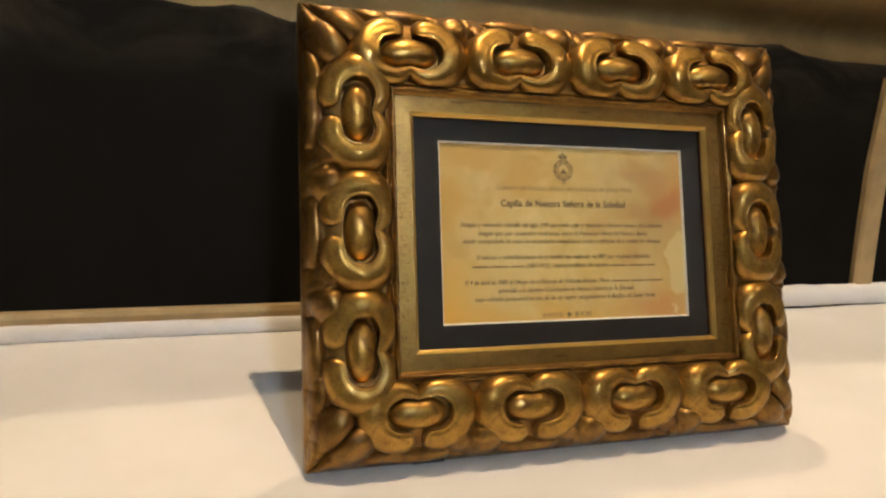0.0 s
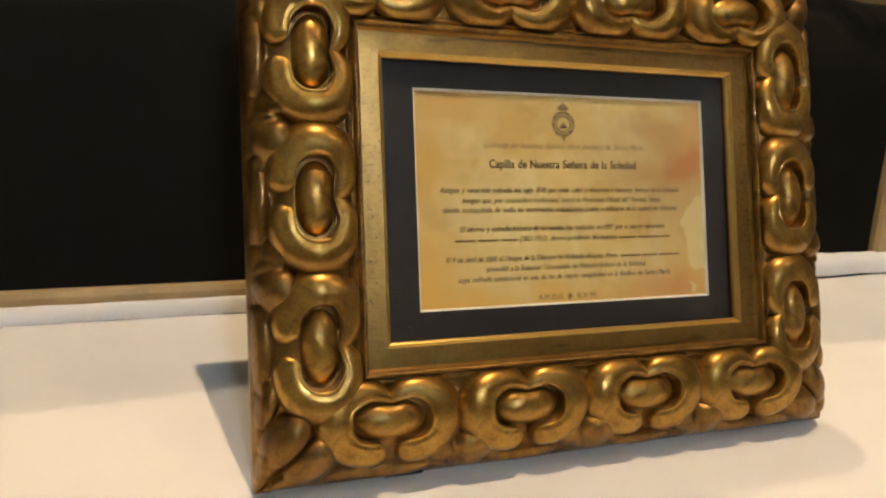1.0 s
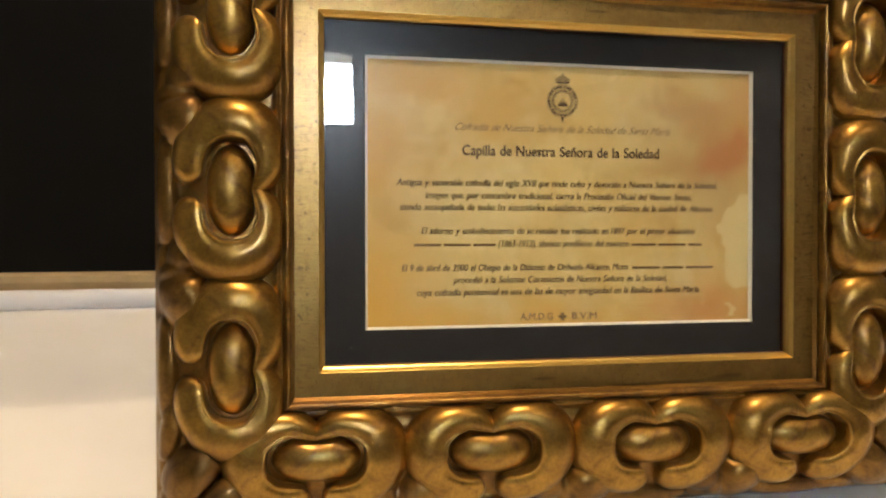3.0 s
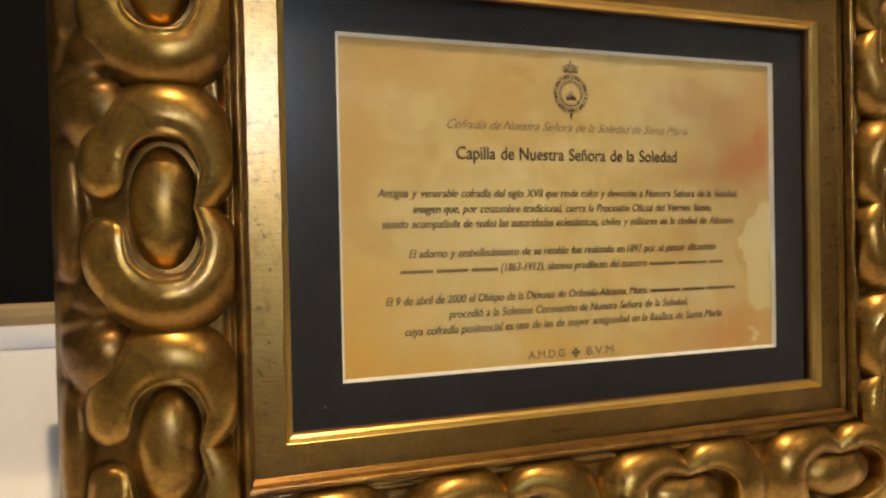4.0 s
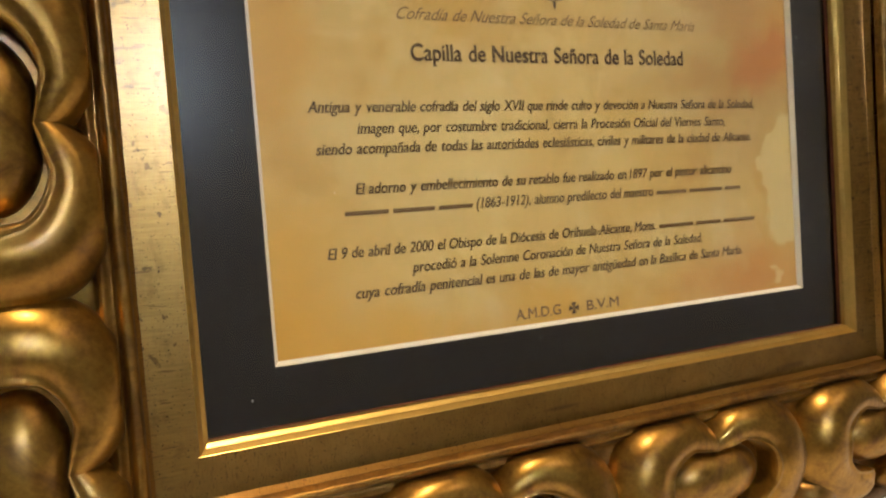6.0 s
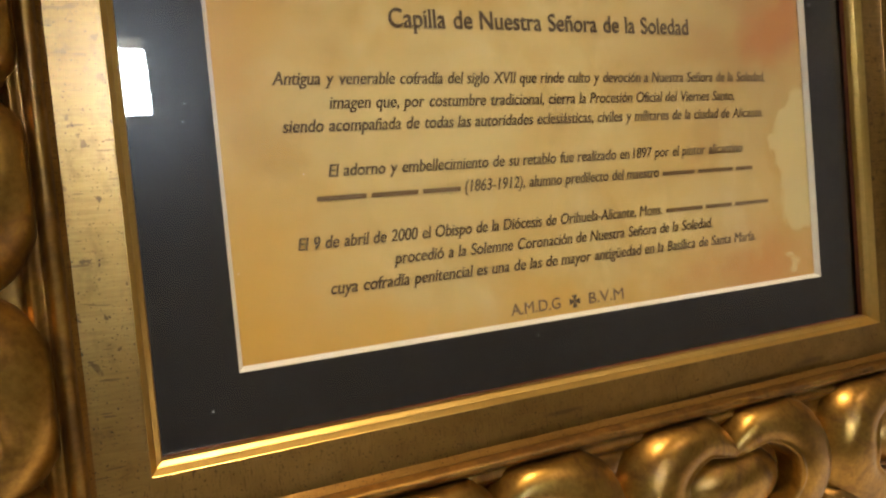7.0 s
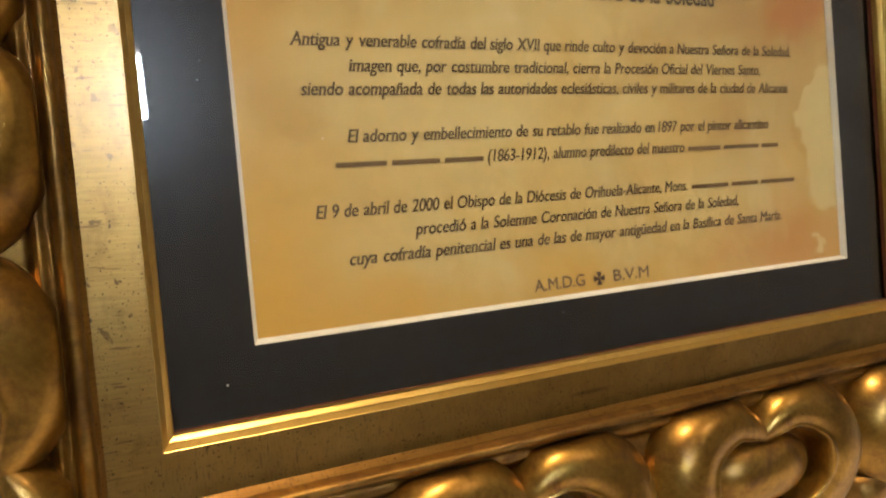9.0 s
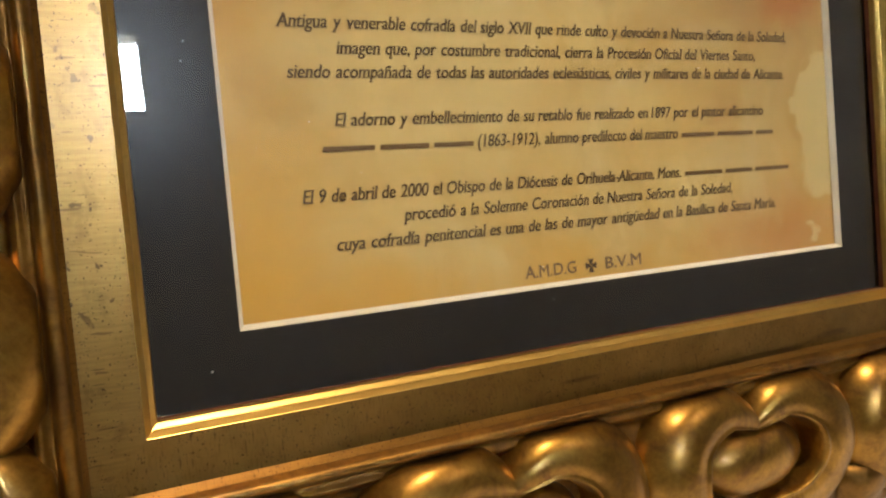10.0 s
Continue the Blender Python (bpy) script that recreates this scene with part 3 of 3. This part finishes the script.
for side in SIDES:
    count, pitch = (4, PITCH_X) if side in ("bottom", "top") else (3, PITCH_Z)
    base = side_pose(side)
    for k in range(count):
        at = base @ Matrix.Translation(((k - (count - 1) / 2) * pitch, 0, 0.0003 * (k % 2))) @ Matrix.Diagonal((1 + 0.006 * ((k * 7) % 3 - 1), 1, 1 + 0.012 * ((k * 5) % 3 - 1), 1))
        part("scroll", ARM_R, GOLD, frame_thing, "", at)
        part("scroll", ARM_L, GOLD, frame_thing, "", at)
        part("bead", BEAD, GOLD, frame_thing, "", at)

slab("backing_board", -0.190, 0.190, 0.0100, 0.0122, -0.080, 0.217, BACKING, frame_thing, "plain brown backing board")
bm = bmesh.new()
box(bm, -0.022, 0.022, -0.002, 0.002, -0.211, 0.0, 0.001)
part("easel_strut", bm, BACKING, frame_thing, "hinged easel strut", pose(0, 0.017, 0.135, 30, 0, 0), False)
for fx in (-0.118,):
    slab("rubber_foot", fx - 0.012, fx + 0.012, 0.000, 0.0125, -0.0962, -0.0938, RUBBER, frame_thing, "small black rubber foot", 0.001)

# Mount, print and glass.
mount = thing("mount", pose(0, 0, 0), "", "")
mount.parent = frame_thing
PX, PZ = 0.1047, 0.1355
bm = bmesh.new()
for x0, x1, z0, z1 in ((-0.132, -PX, -0.028, 0.166), (PX, 0.132, -0.028, 0.166), (-PX, PX, -0.028, 0.0), (-PX, PX, PZ, 0.166)):
    box(bm, x0, x1, -0.0014, 0.0012, z0, z1)
part("mount_card", bm, MAT_BLACK, mount, "black mount card", None, False)
bm = bmesh.new()
inner = [(-PX, 0.0), (PX, 0.0), (PX, PZ), (-PX, PZ)]
cut = 0.0012
deep = [(-PX + cut, cut), (PX - cut, cut), (PX - cut, PZ - cut), (-PX + cut, PZ - cut)]
grid_mesh(bm, [[(x, -0.0015, z) for x, z in inner], [(x, 0.0003, z) for x, z in deep]], True)
part("bevel", bm, MAT_CORE, mount, "white bevelled card edge", None, False)
slab("glass", -0.130, 0.130, -0.0034, -0.0032, -0.026, 0.164, GLASS, frame_thing, "clear reflecting glass").visible_shadow = False
paper = slab("print", -0.108, 0.108, 0.0006, 0.0010, -0.003, 0.1395, PRINT, frame_thing, "yellow watercolour-washed printed sheet")

# ---- writing ----


def glyphs(body, size):
    """A word of the built-in font as a mesh."""
    data = bpy.data.curves.new("word", "FONT")
    data.body, data.size = body, size
    ob = bpy.data.objects.new("word", data)
    scene.collection.objects.link(ob)
    dg = bpy.context.evaluated_depsgraph_get()
    me = bpy.data.meshes.new_from_object(ob.evaluated_get(dg))
    bpy.data.objects.remove(ob)
    bpy.data.curves.remove(data)
    return me


def stem_ends(me, size):
    """The flat ends of a word's upright strokes: from x, to x, height and whether it is a foot."""
    uses = collections.Counter(key for p in me.polygons for key in p.edge_keys)
    out = []
    for (i, j), n in uses.items():
        p, q = me.vertices[i].co, me.vertices[j].co
        if n == 1 and abs(p.y - q.y) < 0.004 * size and 0.02 * size < abs(p.x - q.x) < 0.13 * size:
            out.append((min(p.x, q.x), max(p.x, q.x), p.y, p.y < 0.12 * size))
    return out


def write_line(words, x0, x1, z, size, mat, shear=0.0, nib=(0.0, 0.0), serif=0.0, name="text_line", gap=0.36):
    """Words set to fill x0 to x1 at mid height z, drawn with a broad nib (its width across and up). A number stands for a bar of that many letters."""
    bm = bmesh.new()
    pen = 0.0
    steps = 4 if nib[0] else 1
    for w in words:
        if isinstance(w, int):
            width = 0.50 * size * w
            q = [bm.verts.new(p) for p in ((pen, 0.06 * size, 0), (pen + width, 0.06 * size, 0), (pen + width, 0.33 * size, 0), (pen, 0.33 * size, 0))]
            bm.faces.new(q).material_index = 1
            pen += width + gap * size
            continue
        me = glyphs(w, size)
        xs_ = [v.co.x for v in me.vertices]
        lo, hi = min(xs_), max(xs_)
        for k in range(steps):
            f = k / (steps - 1) - 0.5 if steps > 1 else 0.0
            have = len(bm.verts)
            bm.from_mesh(me)
            bm.verts.ensure_lookup_table()
            for v in bm.verts[have:]:
                v.co = (v.co.x + pen - lo + f * nib[0] * size, v.co.y + f * nib[1] * size, k * 4e-6)
        if serif:
            reach, thick = serif * size, 0.040 * size
            for a0, a1, y, foot in stem_ends(me, size):
                a0, a1 = a0 + pen - lo - 0.5 * nib[0] * size - reach, a1 + pen - lo + 0.5 * nib[0] * size + reach * (1.0 if foot else 0.1)
                y0, y1 = (y - 0.2 * thick, y + 0.8 * thick) if foot else (y - 0.8 * thick, y + 0.2 * thick)
                bm.faces.new([bm.verts.new((a, b, 2e-5)) for a, b in ((a0, y0), (a1, y0), (a1, y1), (a0, y1))])
        pen += hi - lo + (gap + nib[0]) * size
        bpy.data.meshes.remove(me)
    pen -= gap * size
    f = (x1 - x0) / pen
    for v in bm.verts:
        v.co = (x0 + (v.co.x + shear * v.co.y) * f, 0.00045 - v.co.z, z + v.co.y - 0.25 * size)
    made = part(name, bm, mat, paper, "", None, False)
    made.data.materials.append(INK_BAR)
    return made


write_line("Cofradía de Nuestra Señora de la Soledad de Santa María".split(), -0.060, 0.057, 0.1015, 0.0054, INK_PALE, 0.55)
write_line("Capilla de Nuestra Señora de la Soledad".split(), -0.0555, 0.0515, 0.0895, 0.0074, INK, 0.0, (0.050, 0.045), 0.03)
BODY_LINES = (
    ("Antigua y venerable cofradía del siglo XVII que rinde culto y devoción a Nuestra Señora de la Soledad,".split(), -0.089, 0.085, 0.0732),
    ("imagen que, por costumbre tradicional, cierra la Procesión Oficial del Viernes Santo,".split(), -0.0745, 0.070, 0.0668),
    ("siendo acompañada de todas las autoridades eclesiásticas, civiles y militares de la ciudad de Alicante.".split(), -0.0875, 0.083, 0.0608),
    ("El adorno y embellecimiento de su retablo fue realizado en 1897 por el pintor alicantino".split(), -0.0765, 0.072, 0.0488),
    ([7, 7, 6] + "(1863-1912), alumno predilecto del maestro".split() + [7, 8, 4], -0.0805, 0.076, 0.0422),
    ("El 9 de abril de 2000 el Obispo de la Diócesis de Orihuela-Alicante, Mons.".split() + [8, 6, 8], -0.0865, 0.0825, 0.0300),
    ("procedió a la Solemne Coronación de Nuestra Señora de la Soledad,".split(), -0.060, 0.056, 0.0238),
    ("cuya cofradía penitencial es una de las de mayor antigüedad en la Basílica de Santa María.".split(), -0.079, 0.0755, 0.0176),
)
for words, x0, x1, z in BODY_LINES:
    write_line(words, x0, x1, z, 0.0048, INK, 0.24, (0.045, 0.0), 0.055)
write_line(["A.M.D.G"], -0.0250, -0.0075, 0.0044, 0.0050, INK_PALE, 0.0, (0.03, 0.03), 0.03)
write_line(["B.V.M"], 0.0030, 0.0165, 0.0044, 0.0050, INK_PALE, 0.0, (0.03, 0.03), 0.03)


def flat_poly(bm, pts, y=0.00045):
    bm.faces.new([bm.verts.new((x, y, z)) for x, z in pts])


bm = bmesh.new()
for k in range(4):
    a = k * math.pi / 2
    pts = [(0.0003, 0.0002), (0.0010, 0.0020), (-0.0010, 0.0020), (-0.0003, 0.0002)]
    flat_poly(bm, [(-0.0023 + x * math.cos(a) - z * math.sin(a), 0.0046 + x * math.sin(a) + z * math.cos(a)) for x, z in pts])
part("cross_mark", bm, INK, paper, "", None, False)


def ring(bm, cx, cz, r0, r1, rz=1.0, n=40):
    grid_mesh(bm, [[(cx + r * math.cos(a * math.tau / n), 0.00045, cz + r * rz * math.sin(a * math.tau / n)) for a in range(n)] for r in (r0, r1)], True)


bm = bmesh.new()
EX, EZ = -0.0025, 0.1165
ring(bm, EX, EZ, 0.00815, 0.0084)
ring(bm, EX, EZ, 0.0062, 0.0064)
ring(bm, EX, EZ, 0.0050, 0.0056)
ring(bm, EX, EZ, 0.0044, 0.0046)
for k in range(26):
    a = k * math.tau / 26
    c, s = math.cos(a), math.sin(a)
    w = 0.0004 + 0.00025 * (k % 3)
    pts = [(0.0067, -w), (0.0079, -w), (0.0079, w), (0.0067, w)]
    flat_poly(bm, [(EX + x * c - z * s, EZ + x * s + z * c) for x, z in pts])
for x0, h in ((-0.0026, 0.0026), (-0.0015, 0.0040), (-0.0004, 0.0048), (0.0006, 0.0034), (0.0014, 0.0024)):
    flat_poly(bm, [(EX + x0, EZ - 0.0028), (EX + x0 + 0.0014, EZ - 0.0028), (EX + x0 + 0.0007, EZ - 0.0028 + h)])
flat_poly(bm, [(EX - 0.0007, EZ - 0.0084), (EX + 0.0007, EZ - 0.0084), (EX + 0.0004, EZ - 0.0108), (EX - 0.0004, EZ - 0.0108)])
for k in (-2, -1, 0, 1, 2):
    ring(bm, EX + k * 0.0015, EZ + 0.0118 - 0.0003 * k * k, 0.0004, 0.0008, 1.7, 12)
flat_poly(bm, [(EX - 0.0034, EZ + 0.0090), (EX + 0.0034, EZ + 0.0090), (EX + 0.0037, EZ + 0.0101), (EX - 0.0037, EZ + 0.0101)])
flat_poly(bm, [(EX - 0.0003, EZ + 0.0130), (EX + 0.0003, EZ + 0.0130), (EX + 0.0003, EZ + 0.0146), (EX - 0.0003, EZ + 0.0146)])
part("emblem", bm, INK, paper, "ring emblem under a small crown", None, False)


# Specks of dust on the glass.
bm = bmesh.new()
rng = random.Random(5)
for k in range(150):
    x, z = rng.uniform(-0.119, 0.119), rng.uniform(-0.012, 0.148)
    if -0.104 < x < 0.104 and 0.0 < z < 0.136 and k % 4:
        continue
    r = 0.00007 + 0.00014 * rng.random() ** 3
    bmesh.ops.create_icosphere(bm, subdivisions=1, radius=r, matrix=Matrix.Translation((x, -0.0035, z)))
bmesh.ops.create_icosphere(bm, subdivisions=1, radius=0.0003, matrix=Matrix.Translation((-0.112, -0.0035, -0.008)))
tagged(part("dust", bm, MAT_CORE, frame_thing, "fine white specks of dust"), kind="stuff")
